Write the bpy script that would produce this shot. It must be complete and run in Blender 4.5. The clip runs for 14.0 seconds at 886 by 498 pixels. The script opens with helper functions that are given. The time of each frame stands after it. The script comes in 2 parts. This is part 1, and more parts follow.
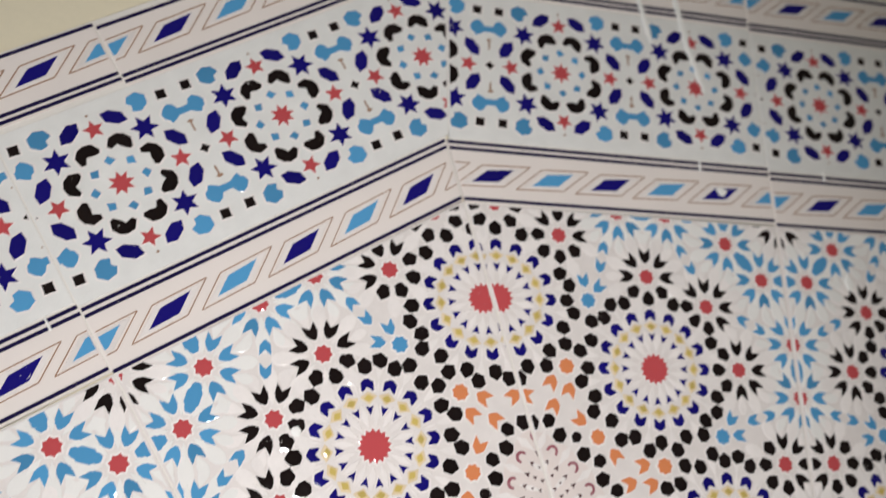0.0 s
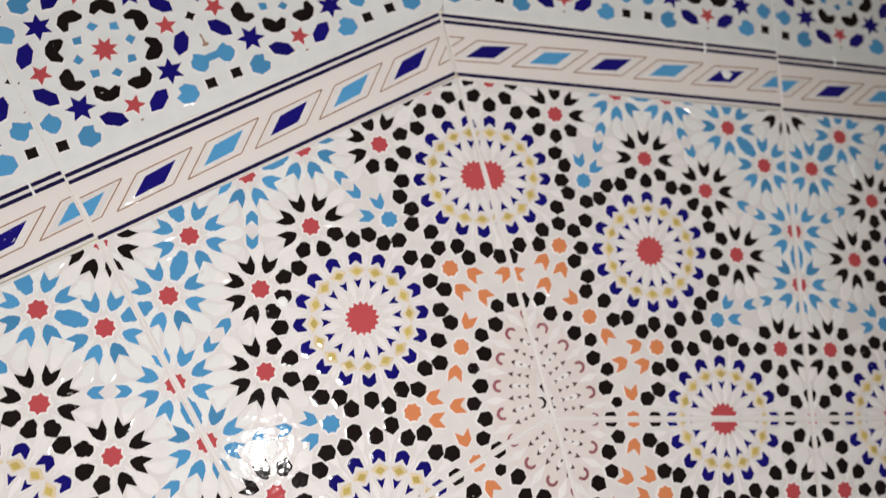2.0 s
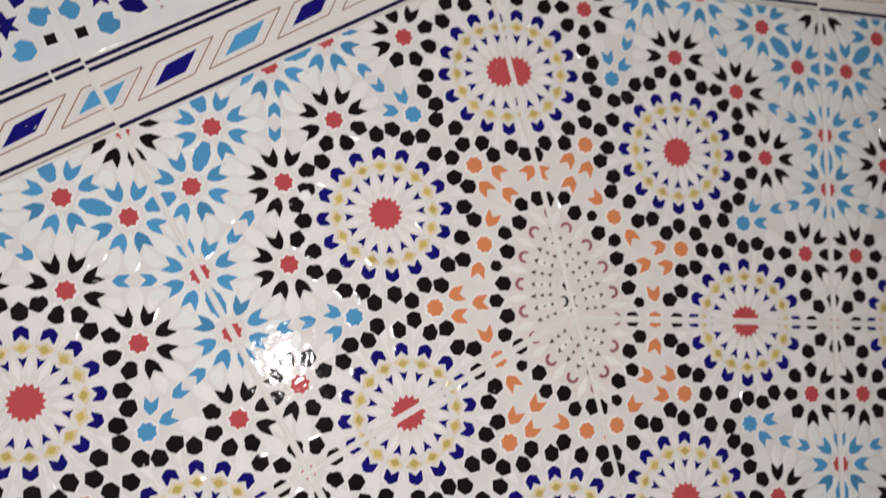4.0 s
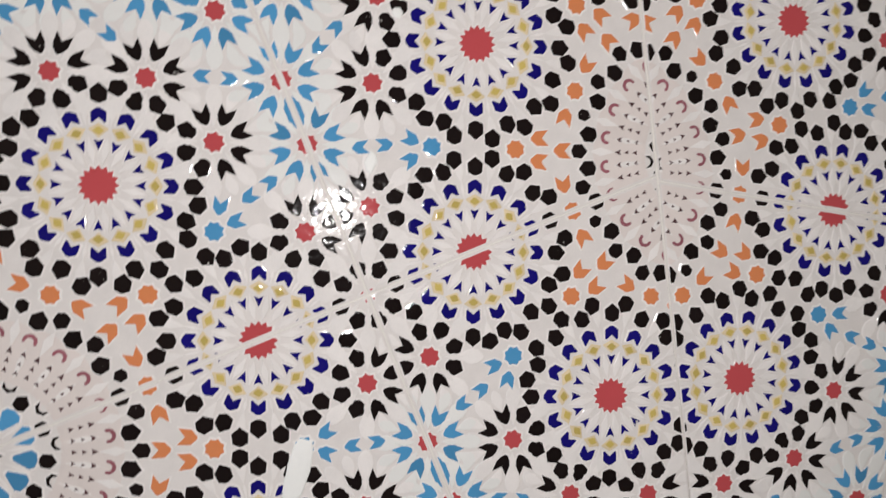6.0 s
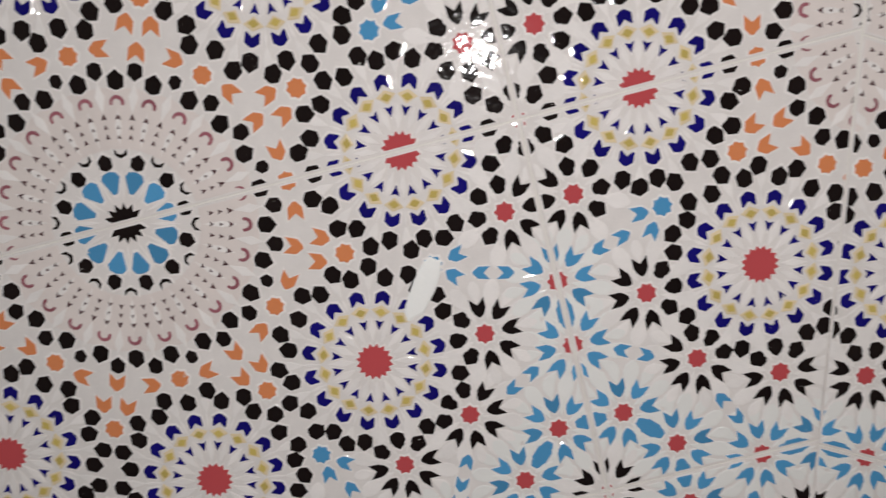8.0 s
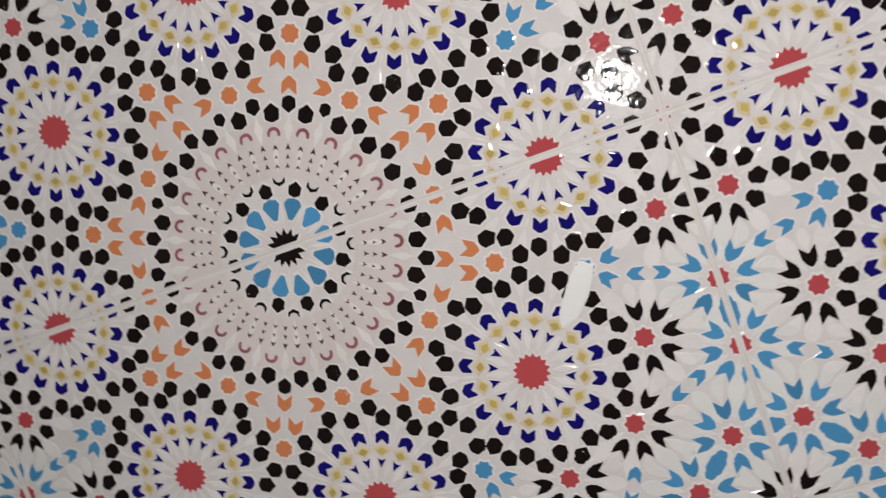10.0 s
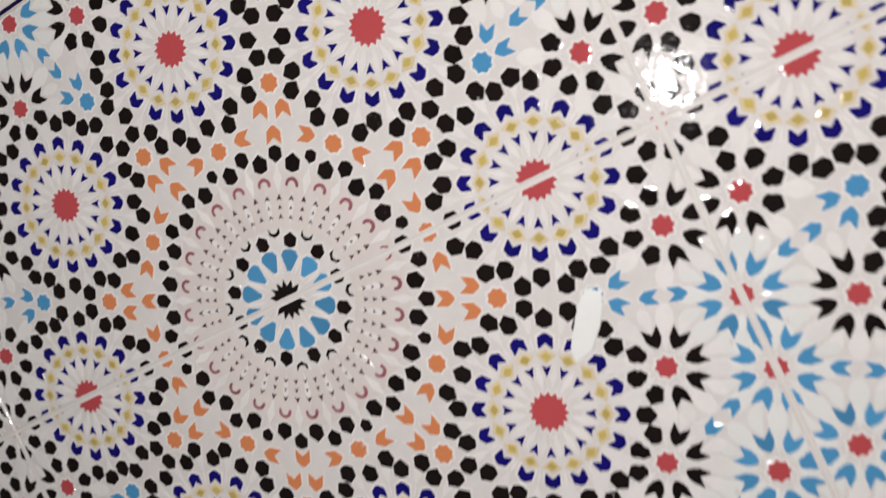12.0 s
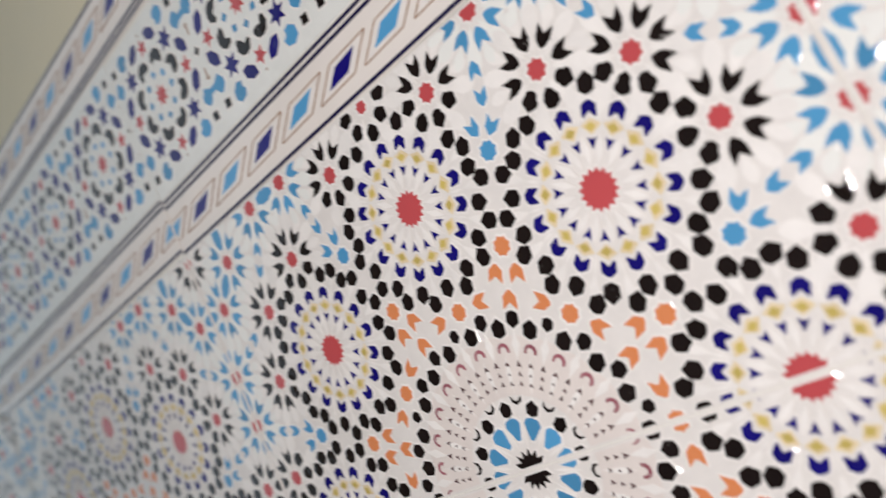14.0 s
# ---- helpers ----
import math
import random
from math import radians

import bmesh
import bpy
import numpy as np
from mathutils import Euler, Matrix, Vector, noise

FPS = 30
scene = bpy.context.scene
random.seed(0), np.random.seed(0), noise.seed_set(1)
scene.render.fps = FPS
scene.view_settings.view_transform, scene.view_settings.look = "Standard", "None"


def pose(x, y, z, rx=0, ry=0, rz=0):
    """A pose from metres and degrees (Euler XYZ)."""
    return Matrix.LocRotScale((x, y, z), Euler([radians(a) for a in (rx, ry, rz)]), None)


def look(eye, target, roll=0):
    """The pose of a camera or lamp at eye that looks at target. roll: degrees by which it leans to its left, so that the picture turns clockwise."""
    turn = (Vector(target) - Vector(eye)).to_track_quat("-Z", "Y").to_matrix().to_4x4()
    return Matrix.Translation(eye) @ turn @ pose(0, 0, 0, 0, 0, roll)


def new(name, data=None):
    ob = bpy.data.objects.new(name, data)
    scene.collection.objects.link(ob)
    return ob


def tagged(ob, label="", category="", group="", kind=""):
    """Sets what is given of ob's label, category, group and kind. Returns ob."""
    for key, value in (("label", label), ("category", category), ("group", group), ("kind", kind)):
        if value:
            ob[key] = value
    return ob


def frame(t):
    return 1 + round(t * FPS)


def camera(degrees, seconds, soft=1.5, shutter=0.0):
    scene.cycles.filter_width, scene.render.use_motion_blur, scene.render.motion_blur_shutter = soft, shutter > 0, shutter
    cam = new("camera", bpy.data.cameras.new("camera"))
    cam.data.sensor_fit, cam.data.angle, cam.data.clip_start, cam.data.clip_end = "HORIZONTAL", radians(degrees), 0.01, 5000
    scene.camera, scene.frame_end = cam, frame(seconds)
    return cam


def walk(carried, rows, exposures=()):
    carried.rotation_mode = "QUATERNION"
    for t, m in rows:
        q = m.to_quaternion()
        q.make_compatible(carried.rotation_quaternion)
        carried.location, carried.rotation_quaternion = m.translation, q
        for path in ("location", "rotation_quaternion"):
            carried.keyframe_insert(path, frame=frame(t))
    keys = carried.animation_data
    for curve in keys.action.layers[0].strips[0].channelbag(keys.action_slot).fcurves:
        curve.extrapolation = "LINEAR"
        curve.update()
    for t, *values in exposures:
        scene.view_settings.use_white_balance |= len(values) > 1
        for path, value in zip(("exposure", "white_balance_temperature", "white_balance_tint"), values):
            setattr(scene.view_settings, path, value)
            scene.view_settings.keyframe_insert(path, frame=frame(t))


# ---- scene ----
cam = camera(57.55, 14.0, soft=1.3, shutter=0.9)
ROWS = [
    (0, -0.2180, -0.6797, 0.8004, 106.27, 1.06, -13.57),
    (0.5, -0.2133, -0.6802, 0.7827, 105.53, 0.55, -12.77),
    (1, -0.2024, -0.6758, 0.7717, 104.33, 0.44, -12.66),
    (1.5, -0.1874, -0.6590, 0.7637, 102.73, 0.52, -12.41),
    (2, -0.1894, -0.6594, 0.7500, 101.96, 0.22, -12.46),
    (2.5, -0.1853, -0.6574, 0.7448, 101.02, 0.23, -11.93),
    (5, -0.2067, -0.6352, 0.6991, 93.23, -2.41, -11.68),
    (5.5, -0.2099, -0.6274, 0.6865, 91.12, -5.73, -10.11),
    (6, -0.2176, -0.6196, 0.6769, 89.39, -8.35, -9.36),
    (6.5, -0.2193, -0.6126, 0.6710, 87.06, -11.39, -8.31),
    (7, -0.2291, -0.5905, 0.6654, 81.80, -14.86, -6.03),
    (7.5, -0.2330, -0.5977, 0.6254, 82.48, -15.26, -3.61),
    (8, -0.2314, -0.5917, 0.6363, 78.48, -15.48, -0.47),
    (8.5, -0.2316, -0.5913, 0.6280, 77.84, -15.23, 3.14),
    (9, -0.2313, -0.5976, 0.6177, 78.30, -14.46, 5.80),
    (11.5, -0.1857, -0.5897, 0.5855, 82.48, -3.95, 13.64),
    (12, -0.1498, -0.5453, 0.6170, 81.07, -3.57, 16.58),
    (12.5, -0.1217, -0.4893, 0.6489, 79.87, -2.71, 22.83),
    (13, -0.1143, -0.4571, 0.6864, 78.56, -1.16, 30.11),
    (13.5, -0.1245, -0.4503, 0.7360, 78.06, 2.06, 35.29),
    (14, -0.1276, -0.4489, 0.7460, 78.83, 2.63, 39.26),
]
walk(cam, [(t, pose(x, y, z, rx, ry, rz)) for t, x, y, z, rx, ry, rz in ROWS],
     exposures=[(0.0, 0.30), (2.5, 0.23), (5.0, 0.03), (6.0, 0.04), (6.5, -0.12), (7.0, -0.12), (9.0, -0.08), (11.5, 0.02), (12.0, 0.19), (12.5, 0.34), (13.5, 0.38), (14.0, 0.37)])
cam.data.dof.use_dof, cam.data.dof.focus_distance, cam.data.dof.aperture_fstop = True, 0.62, 3.0

# ---- light: a small torch close to the wall, and an added bluish area light at the foot of the stairs ----
world = bpy.data.worlds.new("world")
world.use_nodes = True
world.node_tree.nodes["Background"].inputs[0].default_value = (0.75, 0.85, 1.0, 1)
world.node_tree.nodes["Background"].inputs[1].default_value = 0.1
scene.world = world


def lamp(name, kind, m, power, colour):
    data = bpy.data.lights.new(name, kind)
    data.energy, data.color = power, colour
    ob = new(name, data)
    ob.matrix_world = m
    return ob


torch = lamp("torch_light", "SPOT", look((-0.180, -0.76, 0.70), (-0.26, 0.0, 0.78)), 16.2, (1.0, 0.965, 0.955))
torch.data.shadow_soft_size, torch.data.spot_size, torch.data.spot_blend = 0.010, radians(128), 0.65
# added panel, out of view, that lays a pale bluish haze on the tiles
haze_lamp = lamp("haze_light", "AREA", look((-2.62, -0.9, 0.1), (-0.5, -0.9, 0.1)), 11.0, (0.78, 0.9, 1.0))
haze_lamp.data.shape, haze_lamp.data.size, haze_lamp.data.size_y = "RECTANGLE", 1.3, 2.6


# ---- materials ----
def node(nt, kind, **inputs):
    n = nt.nodes.new(kind)
    for key, value in inputs.items():
        n.inputs[key.replace("_", " ")].default_value = value
    return n


def surface(name, colour, rough=0.055, vary=0.12, grain=900.0, stain=14.0, stain_amount=0.12, bump=0.05, wave=130.0, wave_bump=0.125, spec=0.2, worn=0.0):
    """Glazed or painted surface: colour varied at two scales, with fine and broad relief."""
    mat = bpy.data.materials.new(name)
    mat.use_nodes = True
    nt = mat.node_tree
    bsdf = nt.nodes["Principled BSDF"]
    pos = nt.nodes.new("ShaderNodeNewGeometry")
    fine = node(nt, "ShaderNodeTexNoise", Scale=grain, Detail=3.0)
    broad = node(nt, "ShaderNodeTexNoise", Scale=stain, Detail=5.0, Roughness=0.6)
    swell = node(nt, "ShaderNodeTexNoise", Scale=wave, Detail=1.0)
    for tex in (fine, broad, swell):
        nt.links.new(pos.outputs["Position"], tex.inputs["Vector"])
    mix = nt.nodes.new("ShaderNodeMath")
    mix.operation = "MULTIPLY_ADD"
    mix.inputs[1].default_value = stain_amount
    nt.links.new(broad.outputs["Fac"], mix.inputs[0])
    grainy = nt.nodes.new("ShaderNodeMath")
    grainy.operation = "MULTIPLY_ADD"
    grainy.inputs[1].default_value = stain_amount * 0.5
    nt.links.new(fine.outputs["Fac"], grainy.inputs[0])
    island = nt.nodes.new("ShaderNodeMath")
    island.operation = "MULTIPLY_ADD"
    island.inputs[1].default_value, island.inputs[2].default_value = vary, 1.0 - vary * 0.5 - stain_amount * 0.75
    nt.links.new(pos.outputs["Random Per Island"], island.inputs[0])
    nt.links.new(island.outputs[0], grainy.inputs[2])
    nt.links.new(grainy.outputs[0], mix.inputs[2])
    tint = nt.nodes.new("ShaderNodeMix")
    tint.data_type, tint.blend_type = "RGBA", "MULTIPLY"
    tint.inputs["Factor"].default_value = 1.0
    tint.inputs[6].default_value = (*colour, 1)
    nt.links.new(mix.outputs[0], tint.inputs[7])
    nt.links.new(tint.outputs[2], bsdf.inputs["Base Color"])
    if worn:
        # small chips and scuffs where the print has gone
        chips = node(nt, "ShaderNodeTexNoise", Scale=420.0, Detail=2.0)
        patch = node(nt, "ShaderNodeTexNoise", Scale=23.0, Detail=2.0)
        for tex in (chips, patch):
            nt.links.new(pos.outputs["Position"], tex.inputs["Vector"])
        both = nt.nodes.new("ShaderNodeMath")
        both.operation = "ADD"
        nt.links.new(chips.outputs["Fac"], both.inputs[0])
        nt.links.new(patch.outputs["Fac"], both.inputs[1])
        cut = nt.nodes.new("ShaderNodeMapRange")
        cut.inputs["From Min"].default_value, cut.inputs["From Max"].default_value = 1.27 - worn, 1.33 - worn
        nt.links.new(both.outputs[0], cut.inputs["Value"])
        scuff = nt.nodes.new("ShaderNodeMix")
        scuff.data_type = "RGBA"
        scuff.inputs[7].default_value = (0.66, 0.62, 0.60, 1)
        nt.links.new(cut.outputs[0], scuff.inputs["Factor"])
        nt.links.new(tint.outputs[2], scuff.inputs[6])
        nt.links.new(scuff.outputs[2], bsdf.inputs["Base Color"])
    rr = nt.nodes.new("ShaderNodeMapRange")
    rr.inputs["To Min"].default_value, rr.inputs["To Max"].default_value = rough * 0.7, rough * 1.5
    nt.links.new(broad.outputs["Fac"], rr.inputs["Value"])
    nt.links.new(rr.outputs[0], bsdf.inputs["Roughness"])
    b1 = node(nt, "ShaderNodeBump", Strength=bump, Distance=0.0004)
    b2 = node(nt, "ShaderNodeBump", Strength=wave_bump, Distance=0.002)
    nt.links.new(fine.outputs["Fac"], b1.inputs["Height"])
    nt.links.new(swell.outputs["Fac"], b2.inputs["Height"])
    nt.links.new(b1.outputs[0], b2.inputs["Normal"])
    nt.links.new(b2.outputs[0], bsdf.inputs["Normal"])
    bsdf.inputs["Specular IOR Level"].default_value = spec
    return mat


WHITE = surface("white_glaze", (0.785, 0.738, 0.722), stain=60.0, stain_amount=0.22)
COOL = surface("cool_white_glaze", (0.80, 0.80, 0.79), stain=40.0, stain_amount=0.25)
BLUSH = surface("blush_white_glaze", (0.78, 0.70, 0.675), vary=0.05, stain=60.0, stain_amount=0.2)
# PETAL and MINT: pale tints, lightened further to imitate light on the raised relief
PETAL = surface("pale_pink_glaze", (0.87, 0.825, 0.812), vary=0.08, stain=60.0, stain_amount=0.2)
MINT = surface("pale_green_white_glaze", (0.855, 0.845, 0.83), vary=0.05)
INK = surface("dark_navy_line_glaze", (0.012, 0.009, 0.05), vary=0.1, worn=-0.09)
CREAM = surface("cream_glaze", (0.83, 0.765, 0.735))
BLACK = surface("black_glaze", (0.012, 0.008, 0.008), vary=0.4, worn=-0.09)
NAVY = surface("navy_glaze", (0.010, 0.007, 0.16), vary=0.3, worn=-0.09)
CYAN = surface("sky_blue_glaze", (0.085, 0.305, 0.56), vary=0.35, worn=-0.09)
RED = surface("red_glaze", (0.52, 0.08, 0.09), vary=0.15, worn=-0.09)
ORANGE = surface("orange_glaze", (0.72, 0.25, 0.105), vary=0.2, worn=-0.09)
YELLOW = surface("ochre_yellow_glaze", (0.60, 0.46, 0.14), vary=0.25)
SAND = surface("sand_yellow_glaze", (0.78, 0.64, 0.42), vary=0.15)
BROWN = surface("brown_line_glaze", (0.36, 0.22, 0.15), vary=0.2)
DASH = surface("dark_rose_line_glaze", (0.10, 0.05, 0.055), vary=0.4)
PINK = surface("crimson_line_glaze", (0.34, 0.12, 0.15), vary=0.3)
GROUT = surface("white_grout", (0.80, 0.77, 0.73), rough=0.5, wave_bump=0.5, grain=500.0, bump=0.4)
SMEAR = surface("white_plaster", (0.94, 0.935, 0.92), rough=0.45, wave_bump=0.3, bump=0.3, vary=0.0)
PAINT = surface("cream_wall_paint", (0.80, 0.73, 0.56), rough=0.55, vary=0.0, stain=5.0, grain=300.0, bump=0.3, wave_bump=0.15)
FLOORM = surface("grey_stone", (0.33, 0.30, 0.27), rough=0.4, vary=0.0, stain=6.0, grain=150.0)

COLOURS = (BLACK, NAVY, CYAN, RED, ORANGE)

# ---- plan: a wall in the plane y = 0; the dado climbs the stairs and turns level at the landing ----
S = 0.21105            # metres in one unit of the ornament
W = 1.4215             # half a tile's length in units: tiles are 0.60 x 0.30 m
Z0 = 0.75
LEVEL = Matrix.Translation((0, 0, Z0))


def sloped(pitch, tu, tv):
    """The axes of a run that climbs with the stairs, turned about the wall's normal."""
    c, s = math.cos(pitch), math.sin(pitch)
    return LEVEL @ Matrix(((c, 0, -s, S * (-c * tu + s * tv)), (0, 1, 0, 0), (s, 0, c, S * (-s * tu - c * tv)), (0, 0, 0, 1)))


# the borders and the frieze of the climbing run follow the rail line, the field below is a degree flatter
PHI = radians(30.22)   # pitch of the rail line
TU, TV = 2.3909, 0.0914
CP, SP = math.cos(PHI), math.sin(PHI)
RAIL = sloped(PHI, TU, TV)
SLOPE = sloped(PHI - 0.00110, TU + 0.0070, TV + 0.0152)


def carried_over(plane):
    """A half plane of the rail line's axes in the axes of the climbing field."""
    a, b, c = plane
    d = RAIL.inverted() @ SLOPE
    return a * d[0][0] + b * d[2][0], a * d[0][2] + b * d[2][2], c + (a * d[0][3] + b * d[2][3]) / S


# the mitre, as a half plane a*u + b*v + c > 0 that keeps each run's side
STEP = 0.034           # the level run sits a little high
MITRE_SLOPE = (-SP, 1 - CP, SP * TU + CP * TV + STEP)
MITRE_FIELD = carried_over(MITRE_SLOPE)
MITRE_LEVEL = (SP, 1 - CP, -TV - STEP)
# the frieze is cut plumb, along the level run's first tile
PLUMB_SLOPE = (-CP, SP, CP * TU - SP * TV - 0.2)
PLUMB_LEVEL = (1, 0, 0.2)
# the borders and the frieze run slightly out of true with the field below
SAG = radians(0.8)


def sagging(run, u, lift, shift=0.0):
    m = Matrix.Identity(4)
    m[2][0], m[0][3], m[2][3] = -math.tan(SAG), shift * S, (lift + math.tan(SAG) * u) * S
    return run @ m


SLOPE_BAND, LEVEL_BAND = sagging(RAIL, 1.0, 0.003, -0.008), sagging(LEVEL, 0.0, 0.002)
BAND_SLOPE = carried_over((-math.sin(SAG), -math.cos(SAG), 1.4245 + 0.003 + math.sin(SAG) * 1.0))
BAND_LEVEL = (-math.sin(SAG), -math.cos(SAG), 1.4245 + 0.002)
LOWER = Matrix.Diagonal((1, 1, 1.012, 1))   # the rows below the middle joint are a little taller
JOINT = 0.0035          # half a joint
PRINT = 0.012          # the print stops short of the tile's edge


def clip(poly, planes):
    """The part of a polygon inside all half planes (a, b, c): a*u + b*v + c > 0."""
    for a, b, c in planes:
        out = []
        for i, q in enumerate(poly):
            r = poly[i - 1]
            dq, dr = a * q[0] + b * q[1] + c, a * r[0] + b * r[1] + c
            if (dq > 0) != (dr > 0):
                k = dr / (dr - dq)
                out.append((r[0] + k * (q[0] - r[0]), r[1] + k * (q[1] - r[1])))
            if dq > 0:
                out.append(q)
        poly = out
        if len(poly) < 3:
            return []
    return poly


def area(poly):
    return 0.5 * sum(poly[i - 1][0] * q[1] - q[0] * poly[i - 1][1] for i, q in enumerate(poly))


def shrunk(plane, d):
    a, b, c = plane
    return a, b, c - d * math.hypot(a, b)


def prism_mesh(name, pieces, origin=(0, 0), rise=0.0005, inset=0.0007, base=0.0, rim=False):
    """One mesh of low, chamfered glaze pieces: (material, polygon, extra rise in metres)."""
    verts, faces, slots, mats = [], [], [], []
    for mat, poly, more in pieces:
        if len(poly) < 3 or abs(area(poly)) < 2e-5:
            continue
        if -0.0004 < more < 0:
            # no two low lobes lie at one height
            more += 0.00012 * ((sum(q[0] for q in poly) * 37.73 + sum(q[1] for q in poly) * 91.37) % 1.0)
        if area(poly) < 0:
            poly = poly[::-1]
        if mat not in mats:
            mats.append(mat)
        n = len(poly)
        cu, cv = sum(q[0] for q in poly) / n, sum(q[1] for q in poly) / n
        size = max(math.hypot(q[0] - cu, q[1] - cv) for q in poly) * S
        edge = max(0.75, 1 - inset / size)
        layers = [(mat, ((1.0, 0.0), (edge, rise + more), (max(0.3, edge - 0.0014 / size), rise + more + 0.00012)))]
        if rim and mat in COLOURS:
            # a low white lip of glaze round each coloured piece
            if PETAL not in mats:
                mats.append(PETAL)
            wide = 1 + 0.0017 / size
            high = 0.00024 + 0.00002 * (len(slots) % 7)
            layers.append((PETAL, ((wide, 0.0), (wide - 0.0006 / size, 0.7 * high), (wide - 0.0017 / size, high))))
        for m, rings in layers:
            first = len(verts)
            for k, high in rings:
                verts += [((cu + k * (u - cu) - origin[0]) * S, base - high, (cv + k * (v - cv) - origin[1]) * S) for u, v in poly]
            faces.append([first + 2 * n + i for i in range(n)])
            for g in (first, first + n):
                faces += [[g + i, g + (i + 1) % n, g + n + (i + 1) % n, g + n + i] for i in range(n)]
            slots += [mats.index(m)] * (2 * n + 1)
    if not faces:
        return None
    me = bpy.data.meshes.new(name)
    me.from_pydata(verts, [], faces)
    for mat in mats:
        me.materials.append(mat)
    me.polygons.foreach_set("material_index", slots)
    me.update()
    return me


def part(name, me, parent, label="", m=None):
    ob = new(name, me)
    ob.parent = parent
    if m is not None:
        ob.matrix_basis = m
    if label:
        tagged(ob, label)
    return ob


def at(r, a, c=(0, 0)):
    return c[0] + r * math.cos(radians(a)), c[1] + r * math.sin(radians(a))


def shape(points, c, a):
    """Local (outward, sideways) points placed at c with the outward axis at angle a."""
    ca, sa = math.cos(radians(a)), math.sin(radians(a))
    return [(c[0] + x * ca - y * sa, c[1] + x * sa + y * ca) for x, y in points]


def star(c, n, outer, inner, a=0.0):
    return [at(outer if i % 2 == 0 else inner, a + 180.0 * i / n, c) for i in range(2 * n)]


HEXAGON = [(0.040, 0.0), (0.015, 0.031), (-0.022, 0.028), (-0.033, 0.006), (-0.033, -0.006), (-0.022, -0.028), (0.015, -0.031)]
ARROW = [(-0.036, 0.005), (-0.012, 0.027), (0.040, 0.029), (0.012, 0.0), (0.040, -0.029), (-0.012, -0.027), (-0.036, -0.005)]
LOZENGE = [(0.060, 0.012), (0.030, 0.030), (-0.030, 0.030), (-0.060, 0.012), (-0.060, -0.012), (-0.030, -0.030), (0.030, -0.030), (0.060, -0.012)]


def scaled(points, k, kk=None):
    return [(x * k, y * (kk or k)) for x, y in points]


def low_lobe(c, r0, r1, half, a, mat=None):
    """A plump petal of white glaze, lower than the coloured pieces that cross it."""
    n = r1 - r0
    outline = [(0, 0), (0.3 * n, 0.62 * half), (0.55 * n, half), (0.8 * n, 0.85 * half), (0.95 * n, 0.4 * half), (n, 0)]
    outline += [(x, -y) for x, y in outline[-2:0:-1]]
    return mat or PETAL, shape(outline, at(r0, a, c), a), -0.00032


def great_medallion(c):
    out = [(BLUSH, [at(0.262, a, c), at(0.262, a + 14.8, c), at(0.466, a + 14.9, c), at(0.470, a + 7.5, c), at(0.466, a, c)], -0.00044) for a in range(0, 360, 15)]
    out += [(BLACK, star(c, 14, 0.076, 0.050), 0)]
    for k in range(12):
        a = 30 * k
        out.append((CYAN, [at(0.104, a - 4.5, c), at(0.140, a - 10.0, c), at(0.166, a - 12.2, c), at(0.183, a - 8, c), at(0.188, a, c), at(0.183, a + 8, c), at(0.166, a + 12.2, c), at(0.140, a + 10.0, c), at(0.104, a + 4.5, c)], 0))
        out.append((BLACK, shape(scaled(HEXAGON, 0.86), at(0.217, a, c), a), 0))
        out.append((BLACK, [at(0.262, a + 9.5, c), at(0.246, a + 11, c), at(0.240, a + 15, c), at(0.246, a + 19, c), at(0.262, a + 20.5, c), at(0.240, a + 20.5, c), at(0.226, a + 15, c), at(0.240, a + 9.5, c)], 0))
        out.append((PETAL, [at(0.080, a + 15, c), at(0.13, a + 12, c), at(0.19, a + 15, c), at(0.13, a + 18, c)], 0))
    for k in range(24):
        a = 15 * k
        arc = [at(0.027, a - 105 + 30 * i, at(0.418, a, c)) for i in range(8)]
        arc += [at(0.0215, a + 105 - 30 * i, at(0.4125, a, c)) for i in range(8)]
        out.append((PINK, arc, 0))
        for r, w in ((0.302, 0.0105), (0.335, 0.0100), (0.370, 0.0125)):
            for d in (-3.75, 3.75):
                out.append((DASH, shape([(w * 1.2, 0), (-w * 0.9, w * 0.9), (-w * 0.5, 0), (-w * 0.9, -w * 0.9)], at(r, a + 3.75 + d, c), a + 3.75 + d), 0.0001))
        out.append((PETAL, [at(0.270, a, c), at(0.34, a - 2.0, c), at(0.395, a, c), at(0.34, a + 2.0, c)], 0))
        out.append((PETAL, [at(0.380, a + 7.5, c), at(0.44, a + 5.2, c), at(0.486, a + 7.5, c), at(0.44, a + 9.8, c)], 0))
        out.append((BLACK, shape(HEXAGON, at(0.492, a, c), a), 0))
        out.append((BLACK, shape(scaled(HEXAGON, 0.92 if k % 3 else 0.75), at(0.526, a + 7.5, c), a + 187.5), 0))
    return out


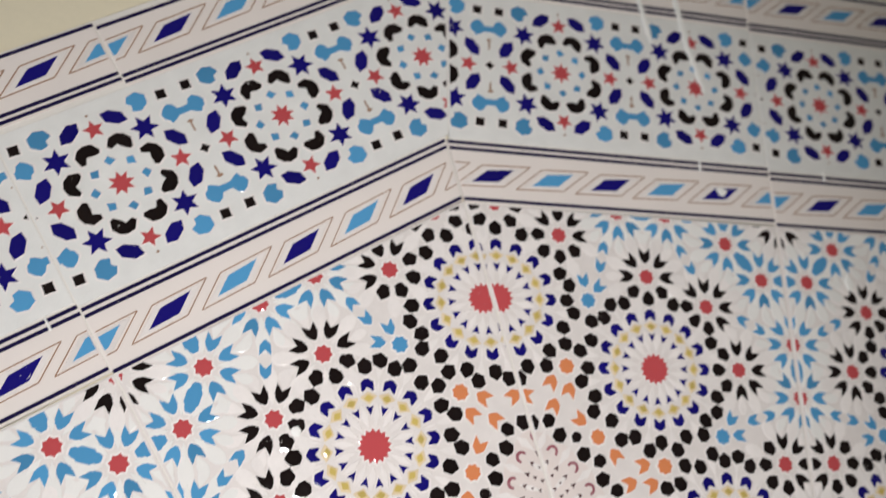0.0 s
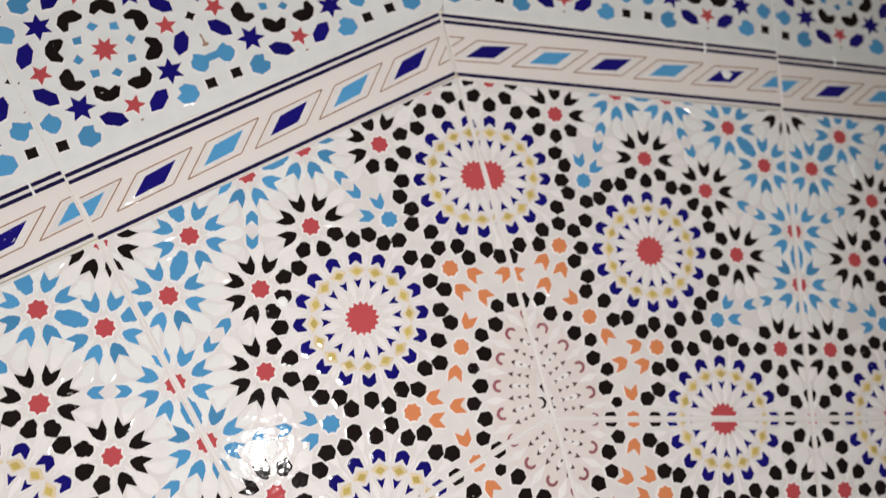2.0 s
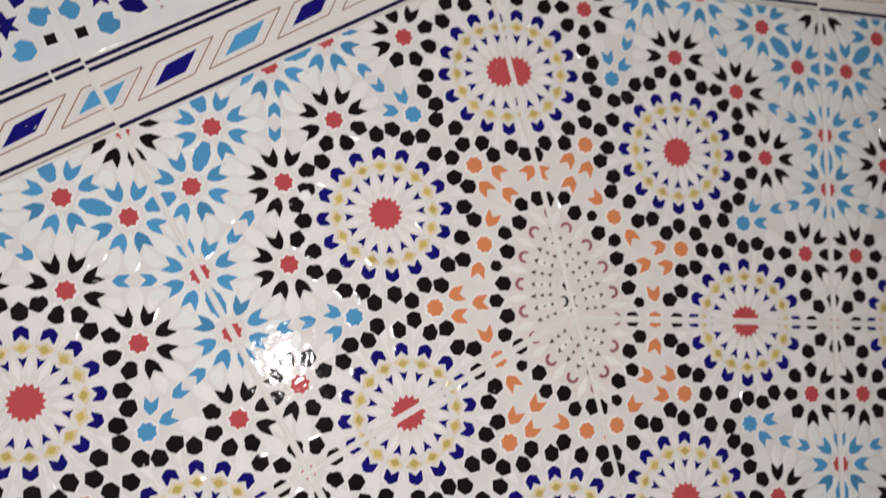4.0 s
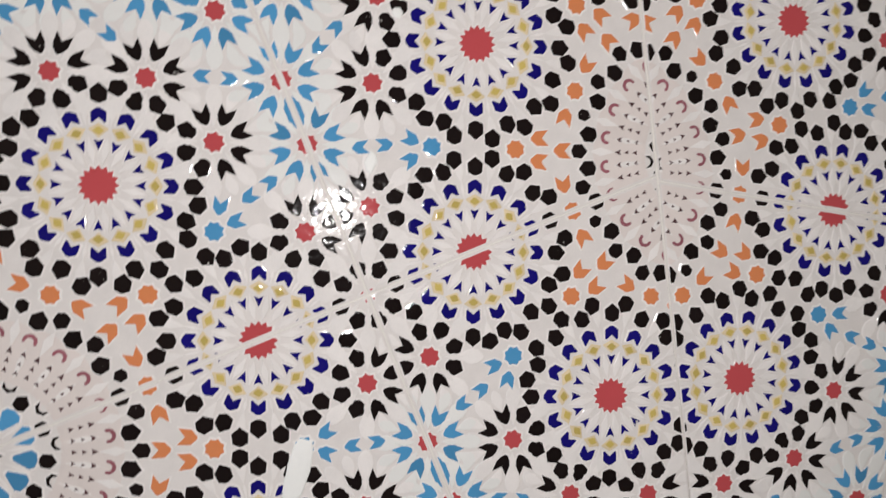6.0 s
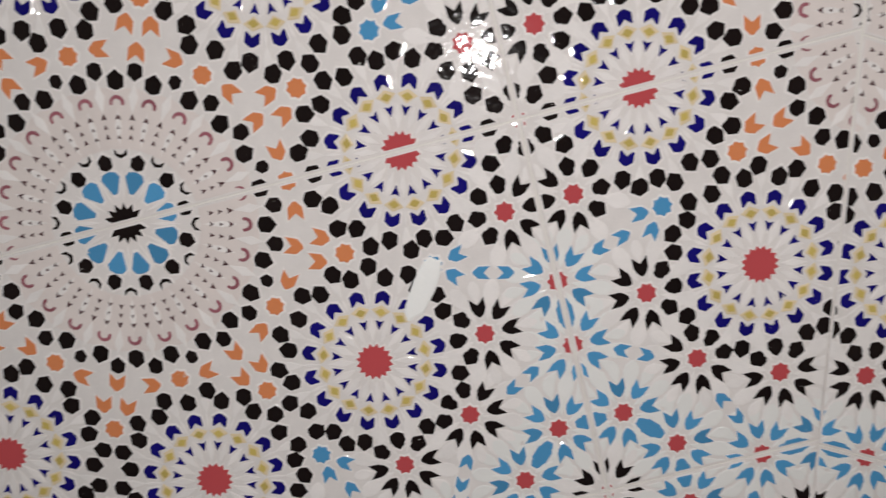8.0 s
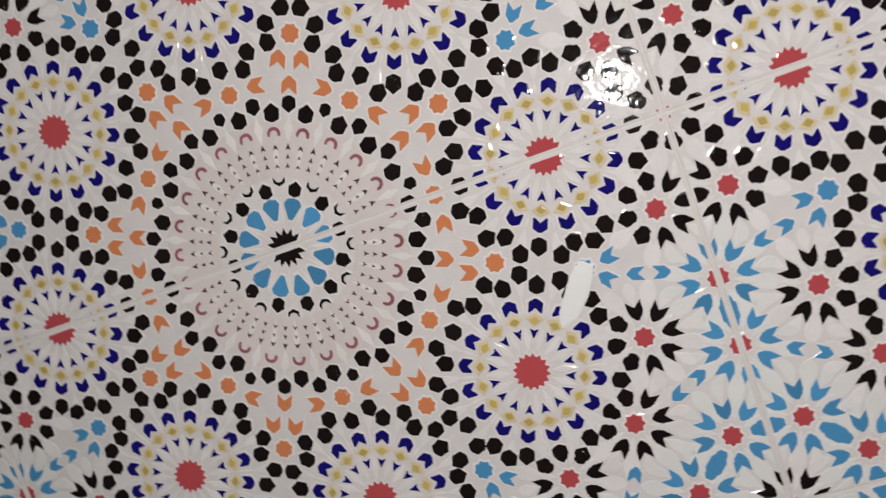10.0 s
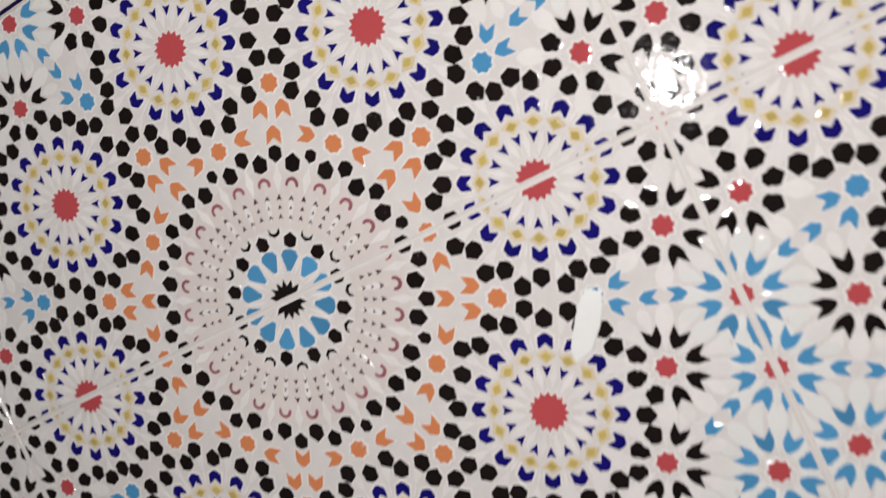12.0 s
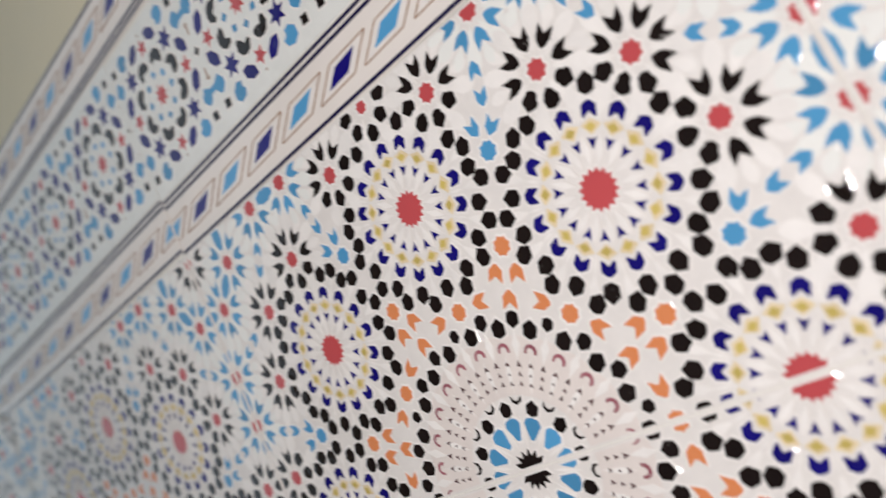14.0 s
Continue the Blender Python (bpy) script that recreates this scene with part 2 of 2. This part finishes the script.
def medallion(c):
    out = [(RED, star(c, 16, 0.071, 0.056), 0)]
    for k in range(16):
        a = 22.5 * k
        out.append((PETAL, [at(0.068, a + 11.25, c), at(0.120, a + 4.5, c), at(0.172, a + 11.25, c), at(0.120, a + 18, c)], 0.0002))
        out.append((NAVY, [at(0.116, a, c), at(0.160, a - 6.6, c), at(0.151, a, c), at(0.160, a + 6.6, c)], 0))
        out.append((SAND, shape([(0.026, 0), (0.006, 0.035), (-0.024, 0), (0.006, -0.035)], at(0.187, a, c), a), 0))
        out.append((YELLOW, shape([(0.015, 0.004), (0, 0.022), (-0.015, 0.004), (-0.015, -0.004), (0, -0.022), (0.015, -0.004)], at(0.187, a, c), a), 0.0003))
        out.append((NAVY, [at(0.268, a - 1.5, c), at(0.254, a - 6.4, c), at(0.216, a - 7.2, c), at(0.214, a - 5.6, c), at(0.232, a, c), at(0.214, a + 5.6, c), at(0.216, a + 7.2, c), at(0.254, a + 6.4, c), at(0.268, a + 1.5, c)], 0))
        out.append((BLACK, shape(HEXAGON, at(0.314, a, c), a), 0))
        out.append((PETAL, [at(0.196, a + 11.25, c), at(0.235, a + 9.6, c), at(0.268, a + 11.25, c), at(0.235, a + 12.9, c)], 0))
        out.append(low_lobe(c, 0.258, 0.350, 0.017, a + 11.25))
    return out


def rosette(c, colour, dots=(), links=(), core=0.040):
    """A red star with eight petals: arrows, plain hexagons at the angles in dots, none at those in links."""
    out = [(RED, star(c, 8, core, core * 0.78, 11), 0)]
    for k in range(8):
        a = 45 * k
        if a not in links:
            out.append((colour, shape(scaled(HEXAGON, 1.0) if a in dots else ARROW, at(0.098, a, c), a), 0))
        b = a + 22.5
        glaze = MINT if colour is CYAN else PETAL
        out.append((glaze, [at(0.046, b, c), at(0.090, b - 9.5, c), at(0.128, b, c), at(0.090, b + 9.5, c)], 0.0001))
        out.append(low_lobe(c, 0.090, 0.205, 0.030, b, glaze))
        if a not in links and a not in dots:
            out.append(low_lobe(c, 0.112, 0.200, 0.022, a, glaze))
    return out


def mirrored(pieces, swap, su, sv):
    return [(m, [((q[1] if swap else q[0]) * su, (q[0] if swap else q[1]) * sv) for q in poly], r) for m, poly, r in pieces]


def orbit(pieces):
    """All distinct mirror images of one motif about the great medallion."""
    seen, out = set(), []
    for swap in (False, True):
        for su in (1, -1):
            for sv in (1, -1):
                img = mirrored(pieces, swap, su, sv)
                cu = sum(q[0] for _, poly, _ in img for q in poly) / sum(len(poly) for _, poly, _ in img)
                cv = sum(q[1] for _, poly, _ in img for q in poly) / sum(len(poly) for _, poly, _ in img)
                key = (round(cu, 2), round(cv, 2))
                if all(abs(key[0] - a) + abs(key[1] - b) > 0.03 for a, b in seen):
                    seen.add(key)
                    out.append(img)
    return out


def field_motifs():
    """The motifs of one square of the ornament, 2W across, about its great medallion."""
    motifs = [("great_medallion", great_medallion((0, 0)))]
    for k in range(8):
        motifs.append(("medallion", medallion(at(1.0, 45 * k))))
    groups = []
    groups.append(("black_rosette", rosette((1.122, 0.707), BLACK, dots=(135, 225), links=(180,))))
    groups.append(("black_rosette", rosette((W - 0.124, 0.296), BLACK, dots=(180, 270, 135), links=(225,))))
    groups.append(("black_rosette", rosette((0.993, 0.993), BLACK, dots=(180, 270), links=(225,))))
    groups.append(("black_rosette", rosette((W, 0), BLACK, dots=(90, 270, 45, 135, 225, 315), links=(0, 180), core=0.030)))
    groups.append(("black_rosette", rosette((W, W), BLACK, core=0.030)))
    groups.append(("blue_rosette", rosette((W, 0.585), CYAN, links=(90,))))
    groups.append(("blue_rosette", rosette((W, 0.829), CYAN, links=(270,))))
    groups.append(("blue_lozenge", [(CYAN, shape(LOZENGE, (W, 0.707), 90), 0)]))
    groups.append(("blue_rosette", rosette((W - 0.123, W - 0.292), CYAN, links=(0, 135))))
    groups.append(("blue_lozenge", [(CYAN, shape(LOZENGE, (W - 0.207, W - 0.207), 135), 0)]))
    groups.append(("blue_lozenge", [(CYAN, shape(LOZENGE, (W, W - 0.292), 0), 0)]))
    for name, pieces in groups:
        motifs += [(name, img) for img in orbit(pieces)]
    # orange crosses and dots round the great medallion
    for k in range(8):
        a = 45 * k
        motifs.append(("orange_dot", [(ORANGE, star(at(0.590, a), 8, 0.036, 0.030), 0)]))
        for d in (-1, 1):
            motifs.append(("orange_arrow", [(ORANGE, shape(scaled(ARROW, 0.92, 1.02), at(0.597, a + 10.2 * d), a + 100 * d), 0)]))
        b = a + 22.5
        motifs.append(("orange_dot", [(ORANGE, star(at(0.772, b), 8, 0.038, 0.031), 0)]))
        for d in (-1, 1):
            motifs.append(("orange_arrow", [(ORANGE, shape(scaled(ARROW, 0.92, 1.05), at(0.683, b + 3.6 * d), b + 175 * d), 0)]))
        motifs.append(("orange_arrow", [(ORANGE, shape(scaled(ARROW, 0.92, 1.05), at(0.592, b), b + 180), 0)]))
        for r, d, t in ((0.662, 15.3, 0), (0.662, -15.3, 0), (0.743, 6.5, 30), (0.743, -6.5, -30), (0.861, 2.4, 90), (0.861, -2.4, -90), (1.005, 2.5, 90), (1.005, -2.5, -90), (1.117, 5.3, 0), (1.117, -5.3, 0)):
            motifs.append(("hexagon", [(BLACK, shape(HEXAGON, at(r, b + d), b + d + t), 0)]))
        motifs.append(("blue_dot", [(CYAN, star(at(1.087, b), 8, 0.038, 0.031), 0)]))
        for r, d, t in ((1.165, -1.3, -25), (1.165, 2.4, 35)):
            motifs.append(("blue_arrow", [(CYAN, shape(scaled(ARROW, 0.9), at(r, b + d), b + t), 0)]))
    for u, v, a in ((1.163, 0.485, 14), (1.250, 0.507, 194), (1.170, 0.935, -28), (1.255, 0.892, 152)):
        motifs += [("blue_arrow", img) for img in orbit([(CYAN, shape(scaled(ARROW, 0.85), (u, v), a), 0)])]
    return motifs


FRIEZE_V = 2.109


def frieze_unit(c):
    """One medallion of the frieze with the figures on its four sides."""
    u, v = c
    out = [(RED, star(c, 8, 0.055, 0.030), 0)]
    for k in range(8):
        a = 45 * k
        out.append((CYAN, shape([(0.022, 0.0), (0.004, 0.024), (-0.022, 0.008), (-0.006, -0.024)], at(0.106, a, c), a), 0))
        b = a + 22.5
        out.append((BLACK, shape([(0.040, 0.016), (0.020, 0.046), (-0.022, 0.052), (-0.030, 0.034), (-0.008, 0.010), (-0.022, -0.012), (-0.030, -0.040), (-0.018, -0.052), (0.022, -0.044), (0.040, -0.014)], at(0.176, b, c), b), 0))
    for k in range(4):
        a = 90 * k
        out.append((RED, star(at(0.252, a, c), 5, 0.046, 0.021, a), 0))
        out.append((NAVY, star(at(0.256, a + 45, c), 6, 0.060, 0.029, a + 45), 0))
        for d in (-18.5, 18.5):
            out.append((NAVY, shape([(0.0, 0.058), (0.027, 0.028), (0.030, -0.026), (0.0, -0.058), (-0.027, -0.028), (-0.030, 0.026)], at(0.287, a + d, c), a + d * 1.9), 0))
    for s in (1, -1):
        for w in (1, -1):
            out.append((CYAN, shape([(0.048, 0.0), (0.030, 0.038), (-0.012, 0.046), (-0.036, 0.026), (-0.026, 0.004), (-0.044, -0.018), (-0.016, -0.042), (0.026, -0.034)], (u + w * 0.200, v + s * 0.296), 90 - 90 * w + 25 * s * w), 0))
        out.append((BROWN, shape([(0.008, 0), (0, 0.006), (-0.008, 0), (0, -0.006)], (u, v + s * 0.318), 0), 0))
    return out


def frieze_link(c):
    """The figures between two medallions of the frieze, each by itself."""
    u, v = c
    out = [("small_star", [(BLACK, star(c, 4, 0.026, 0.015), 0)])]
    for s in (1, -1):
        half = [(0.024, 0.010), (0.036, 0.034), (0.056, 0.044), (0.078, 0.030), (0.094, 0.008), (0.088, -0.018), (0.074, -0.026), (0.066, -0.044), (0.046, -0.036), (0.026, -0.022)]
        bridge = half + [(-x, y) for x, y in half[::-1]]
        out.append(("blue_bridge", [(CYAN, [(u + x, v + s * (0.196 + y)) for x, y in bridge], 0)]))
        for w in (1, -1):
            out.append(("black_square", [(BLACK, star((u + w * 0.054, v + s * 0.291), 4, 0.031, 0.021, 40), 0)]))
        out.append(("tick", [(BROWN, [(u - 0.004, v + s * 0.085), (u + 0.004, v + s * 0.085), (u + 0.004, v + s * 0.128), (u + 0.016, v + s * 0.134), (u, v + s * 0.142), (u - 0.016, v + s * 0.134), (u - 0.004, v + s * 0.128)], 0)]))
    return out


def diamond(c, colour):
    u, v = c
    tips = [(-0.178, -0.055), (-0.050, 0.049), (0.178, 0.056), (0.050, -0.048)]
    out = []
    for i in range(4):
        (x0, y0), (x1, y1) = tips[i - 1], tips[i]
        n = math.hypot(x1 - x0, y1 - y0)
        dx, dy = -(y1 - y0) / n * 0.0023, (x1 - x0) / n * 0.0023
        out.append((BROWN, [(u + x0 + dx, v + y0 + dy), (u + x1 + dx, v + y1 + dy), (u + x1 - dx, v + y1 - dy), (u + x0 - dx, v + y0 - dy)], 0))
    out.append((WHITE, [(u + x * 0.84, v + y * 0.84) for x, y in tips], 0))
    out.append((colour, [(u - 0.104, v - 0.035), (u - 0.028, v + 0.026), (u + 0.104, v + 0.037), (u + 0.026, v - 0.028)], 0.0002))
    return out


# ---- the wall ----
def slab(name, polys, y0, y1, mats):
    """Flat polygons in x, z made into one solid between two depths."""
    bm = bmesh.new()
    for poly in polys:
        face = bm.faces.new([bm.verts.new((x, y0, z)) for x, z in poly])
        made = bmesh.ops.extrude_face_region(bm, geom=[face])["geom"]
        bmesh.ops.translate(bm, verts=[g for g in made if isinstance(g, bmesh.types.BMVert)], vec=(0, y1 - y0, 0))
    bmesh.ops.recalc_face_normals(bm, faces=bm.faces)
    me = bpy.data.meshes.new(name)
    bm.to_mesh(me)
    bm.free()
    for mat in mats:
        me.materials.append(mat)
    return me


X0, X1, ZF, ZC = -2.6, 1.5, -1.5, 2.6
wall = new("wall_stair", slab("wall_stair", [[(X0 - 0.1, ZF), (X1 + 0.1, ZF), (X1 + 0.1, ZC), (X0 - 0.1, ZC)]], 0.006, 0.2, [PAINT]))
tagged(wall, "cream painted stairwell wall with a glazed mosaic-print tile dado", "wall", kind="structure")

TOP = 2.796


def thing(name, label, category, group=""):
    return tagged(new(name), label, category, group)


def tile_mesh(name, poly, mat, origin):
    """A tile body with softly rounded edges; its face lies at y = 0."""
    rings = ((0.0, 0.0058), (0.0, 0.0005), (0.0003, 0.0001), (0.0008, 0.0))
    if area(poly) < 0:
        poly = poly[::-1]
    n = len(poly)
    cu, cv = sum(q[0] for q in poly) / n, sum(q[1] for q in poly) / n
    size = max(math.hypot(q[0] - cu, q[1] - cv) for q in poly) * S
    verts, faces = [], []
    for inset, y in rings:
        k = 1 - inset * 1.6 / size
        verts += [((cu + k * (u - cu) - origin[0]) * S, y, (cv + k * (v - cv) - origin[1]) * S) for u, v in poly]
    for r in range(len(rings) - 1):
        faces += [[r * n + i, r * n + (i + 1) % n, (r + 1) * n + (i + 1) % n, (r + 1) * n + i] for i in range(n)]
    faces.append([(len(rings) - 1) * n + i for i in range(n)])
    me = bpy.data.meshes.new(name)
    me.from_pydata(verts, [], faces)
    me.materials.append(mat)
    me.update()
    return me


def box_planes(u0, u1, v0, v1, d):
    return [(1, 0, -u0 - d), (-1, 0, u1 - d), (0, 1, -v0 - d), (0, -1, v1 - d)]


def clipped(pieces, planes):
    return [(m, clip(poly, planes), r) for m, poly, r in pieces]


def lay_tile(owner, name, box, run, cuts, body, motifs, label, cache=None):
    """One tile of a run with its printed, slightly raised motifs; meshes are shared by uncut alike tiles."""
    u0, u1, v0, v1 = box
    rect = [(u0, v0), (u1, v0), (u1, v1), (u0, v1)]
    if any(max(a * u + b * v + c for u, v in rect) < 0.02 for a, b, c in cuts):
        return None
    whole = all(min(a * u + b * v + c for u, v in rect) > 0.03 for a, b, c in cuts)
    centre = ((u0 + u1) / 2, (v0 + v1) / 2)
    m = run @ Matrix.Translation((centre[0] * S, 0, centre[1] * S))
    if whole and cache is not None and cache:
        tile = part(name, cache[0][1], owner, label, m)
        for mname, me in cache[1:]:
            part(mname, me, tile)
        return tile
    planes = box_planes(u0, u1, v0, v1, JOINT) + ([] if whole else [shrunk(cut, 0.005) for cut in cuts])
    inner = box_planes(u0, u1, v0, v1, PRINT) + ([] if whole else [shrunk(cut, 0.010) for cut in cuts])
    made = [(name, tile_mesh(name, clip(rect, planes), body, centre))]
    for mname, pieces in motifs:
        me = prism_mesh(mname, clipped(pieces, planes if mname == "line" else inner), centre, rim=mname not in ("line", "diamond"))
        if me:
            made.append((mname, me))
    tile = part(name, made[0][1], owner, label, m)
    for mname, me in made[1:]:
        part(mname, me, tile)
    if whole and cache is not None:
        cache.extend(made)
    return tile


FIELD = field_motifs()


def moved(motifs, du, dv):
    return [(n, [(m, [(u + du, v + dv) for u, v in poly], r) for m, poly, r in pieces]) for n, pieces in motifs]


def lay_run(where, run, band_run, field_mitre, mitre, plumb, band, first, last, top_shift, frieze_shift):
    field = thing("tile_dado", "white glazed dado tiles printed with star mosaic, " + where, "tile dado", "tile dado runs")
    frieze = thing("tile_frieze", "white frieze tiles with star rosettes, " + where, "tile frieze", "tile frieze runs")
    low = thing("tile_border", "cream border tiles with slanted blue diamonds, " + where, "tile border", "tile borders")
    high = thing("tile_border", "cream border tiles with slanted blue diamonds, " + where, "tile border", "tile borders")
    left, right = (2 * first - 1) * W, (2 * last + 1) * W
    for owner, m, v0, v1, cuts in ((field, run, -2 * W, W + 0.16, [field_mitre, band]), (low, band_run, 1.4245, 1.7215, [mitre]),
                                   (frieze, band_run, 1.7215, 2.4885, [plumb]), (high, band_run, 2.4885, TOP, [plumb])):
        bed = clip([(left, v0), (right, v0), (right, v1), (left, v1)], cuts)
        part("grout", prism_mesh("grout", [(GROUT, bed, 0)], base=0.0062, rise=0.0047, inset=0), owner, "white cement grout", m)
    upper, lower, frieze_cache, low_cache, high_cache = [], [], [], [], []
    for i in range(first, last + 1):
        u0, u1 = (2 * i - 1) * W, (2 * i + 1) * W
        for j in (-2, -1, 0):
            # the ornament turns over from row to row
            k = j if j % 2 == 0 else j + 1
            half = None if j == 0 else (upper if j % 2 == 0 else lower)
            top = W + 0.16 if j == 0 else (j + 1) * W
            lay_tile(field, "tile", (u0, u1, j * W, top), run if j == 0 else run @ LOWER, [field_mitre, band] if j == 0 else [field_mitre], WHITE, moved(FIELD, 2 * i * W, k * W), "", half)
        units = [("medallion", frieze_unit((u0 + frieze_shift + W * (0.25 + 0.5 * k), FRIEZE_V))) for k in range(4)]
        for k in range(5):
            units += frieze_link((u0 + frieze_shift + W * 0.5 * k, FRIEZE_V))
        lay_tile(frieze, "frieze_tile", (u0, u1, 1.7225, 2.486), band_run, [plumb], COOL, units, "", frieze_cache)
    for owner, is_low, shift in ((low, True, 0.0), (high, False, top_shift)):
        for i in range(first, last + 1):
            u0, u1 = (2 * i - 1) * W + shift, (2 * i + 1) * W + shift
            v0, v1, vd = (1.4245, 1.7205, 1.556) if is_low else (2.491, TOP, 2.664)
            units = [("diamond", diamond((u0 + W * 0.2 * k, vd), CYAN if k % 2 == 0 else NAVY)) for k in range(11)]
            lines = ((1.4405, 0.0075), (1.677, 0.0075), (1.706, 0.0075)) if is_low else ((2.510, 0.0075), (2.538, 0.0075), (2.779, 0.0075))
            units += [("line", [(INK, [(u0, v - h), (u1, v - h), (u1, v + h), (u0, v + h)], 0)]) for v, h in lines]
            lay_tile(owner, "border_tile", (u0, u1, v0, v1), band_run, [mitre if is_low else plumb], CREAM, units, "", low_cache if is_low else high_cache)


lay_run("climbing with the stairs", SLOPE, SLOPE_BAND, MITRE_FIELD, MITRE_SLOPE, PLUMB_SLOPE, BAND_SLOPE, -2, 1, 0.55, -0.005)
lay_run("level along the landing", LEVEL, LEVEL_BAND, MITRE_LEVEL, MITRE_LEVEL, PLUMB_LEVEL, BAND_LEVEL, 0, 1, 0.0, 0.004)


# ---- plaster smears and small white dabs on the tiles ----
def smear(poly, run, label):
    n = len(poly)
    cu, cv = sum(q[0] for q in poly) / n, sum(q[1] for q in poly) / n
    verts, faces = [], []
    for k, y in ((1.0, -0.0003), (0.9, -0.0011), (0.55, -0.0015)):
        verts += [((cu + k * (u - cu)) * S, y, (cv + k * (v - cv)) * S) for u, v in poly]
    for r in range(2):
        faces += [[r * n + i, r * n + (i + 1) % n, (r + 1) * n + (i + 1) % n, (r + 1) * n + i] for i in range(n)]
    faces.append([2 * n + i for i in range(n)])
    me = bpy.data.meshes.new("white_smear")
    me.from_pydata(verts, [], faces)
    me.materials.append(SMEAR)
    ob = new("white_smear", me)
    ob.matrix_world = run
    return tagged(ob, label, "plaster smear", "plaster smears")


smear([(1.006, -0.385), (1.040, -0.412), (1.028, -0.448), (0.990, -0.515), (0.925, -0.585), (0.858, -0.602), (0.865, -0.545), (0.926, -0.453), (0.975, -0.398)][::-1], SLOPE, "long white plaster smear dried on the glazed tile")
smear([(1.626, 0.485), (1.638, 0.462), (1.632, 0.434), (1.594, 0.404), (1.583, 0.420), (1.586, 0.453)][::-1], SLOPE, "small white dab on the glazed tile")
smear([(1.895, 0.932), (1.916, 0.926), (1.921, 0.903), (1.903, 0.887), (1.884, 0.896), (1.880, 0.918)][::-1], SLOPE, "round white plaster speck dried on the glazed tile")
smear([(1.772, 1.182), (1.795, 1.165), (1.806, 1.130), (1.788, 1.092), (1.764, 1.100), (1.755, 1.145)][::-1], LEVEL, "small white dab on the glazed tile")
smear([(1.112, 1.572), (1.145, 1.586), (1.178, 1.566), (1.153, 1.535), (1.13, 1.54)][::-1], LEVEL, "small white plaster speck on a blue diamond")
smear([(0.785, 2.60), (0.81, 2.60), (0.855, 2.40), (0.862, 2.33), (0.845, 2.32), (0.825, 2.40)][::-1], LEVEL, "thin white plaster drip down the frieze")
smear([(0.99, 2.62), (1.02, 2.62), (1.065, 2.31), (1.125, 2.09), (1.105, 2.08), (1.035, 2.32)][::-1], LEVEL, "thin white plaster drip down the frieze")


for u, run in ((1.29, SLOPE_BAND), (1.03, LEVEL_BAND), (1.72, LEVEL_BAND)):
    smear([(u - 0.005, 1.665), (u - 0.004, 1.72), (u + 0.004, 1.722), (u + 0.006, 1.664)], run, "white plaster tick across the border lines")


# ---- plain stairs and landing under the dado ----
def stairs():
    body = tagged(new("stairs"), "plain grey stone stairs up to a landing", "stairs", kind="structure")
    run, rise, top, edge = 0.17 / math.tan(PHI), 0.17, Z0 - 2 * W * S, 0.22
    landing = slab("landing", [[(edge, top - 0.2), (X1, top - 0.2), (X1, top), (edge, top)]], -1.2, 0.006, [FLOORM])
    part("landing", landing, body)
    for k in range(1, 10):
        x1, z = edge - run * (k - 1), top - rise * k
        profile = [(x1 - run, z - 0.25), (x1, z - 0.25), (x1, z), (x1 - run - 0.012, z), (x1 - run - 0.02, z - 0.008), (x1 - run - 0.02, z - 0.03), (x1 - run, z - 0.03)]
        part("step", slab("step", [profile], -1.2, 0.006, [FLOORM]), body)


stairs()


# ---- plain surfaces that close the stairwell ----
def plain(name, x0, x1, y0, y1, z0, z1, mat, label):
    me = slab(name, [[(x0, z0), (x1, z0), (x1, z1), (x0, z1)]], y0, y1, [mat])
    return tagged(new(name, me), label, name.split("_")[0], kind="structure")


YB = -2.9
plain("wall_back", X0 - 0.1, X1 + 0.1, YB - 0.1, YB, ZF, ZC, PAINT, "plain cream painted wall across the stairwell")
plain("wall_end", X1, X1 + 0.1, YB, 0.006, ZF, ZC, PAINT, "plain cream painted end wall")
# unseen wall; its opening is made for the added area light
foot = slab("wall_foot", [[(X0 - 0.1, ZF), (X0, ZF), (X0, -1.22), (X0 - 0.1, -1.22)], [(X0 - 0.1, 1.42), (X0, 1.42), (X0, ZC), (X0 - 0.1, ZC)]], YB, 0.006, [PAINT])
foot_ob = tagged(new("wall_foot", foot), "cream painted wall at the foot, open in its middle", "wall", kind="structure")
for y0, y1 in ((YB, -1.56), (-0.24, 0.006)):
    part("jamb", slab("jamb", [[(X0 - 0.1, -1.22), (X0, -1.22), (X0, 1.42), (X0 - 0.1, 1.42)]], y0, y1, [PAINT]), foot_ob)
plain("floor", X0 - 0.1, X1 + 0.1, YB - 0.1, 0.2, ZF - 0.1, ZF, FLOORM, "grey stone floor of the stairwell")
plain("ceiling", X0 - 0.1, X1 + 0.1, YB - 0.1, 0.2, ZC, ZC + 0.1, PAINT, "plain cream painted ceiling")
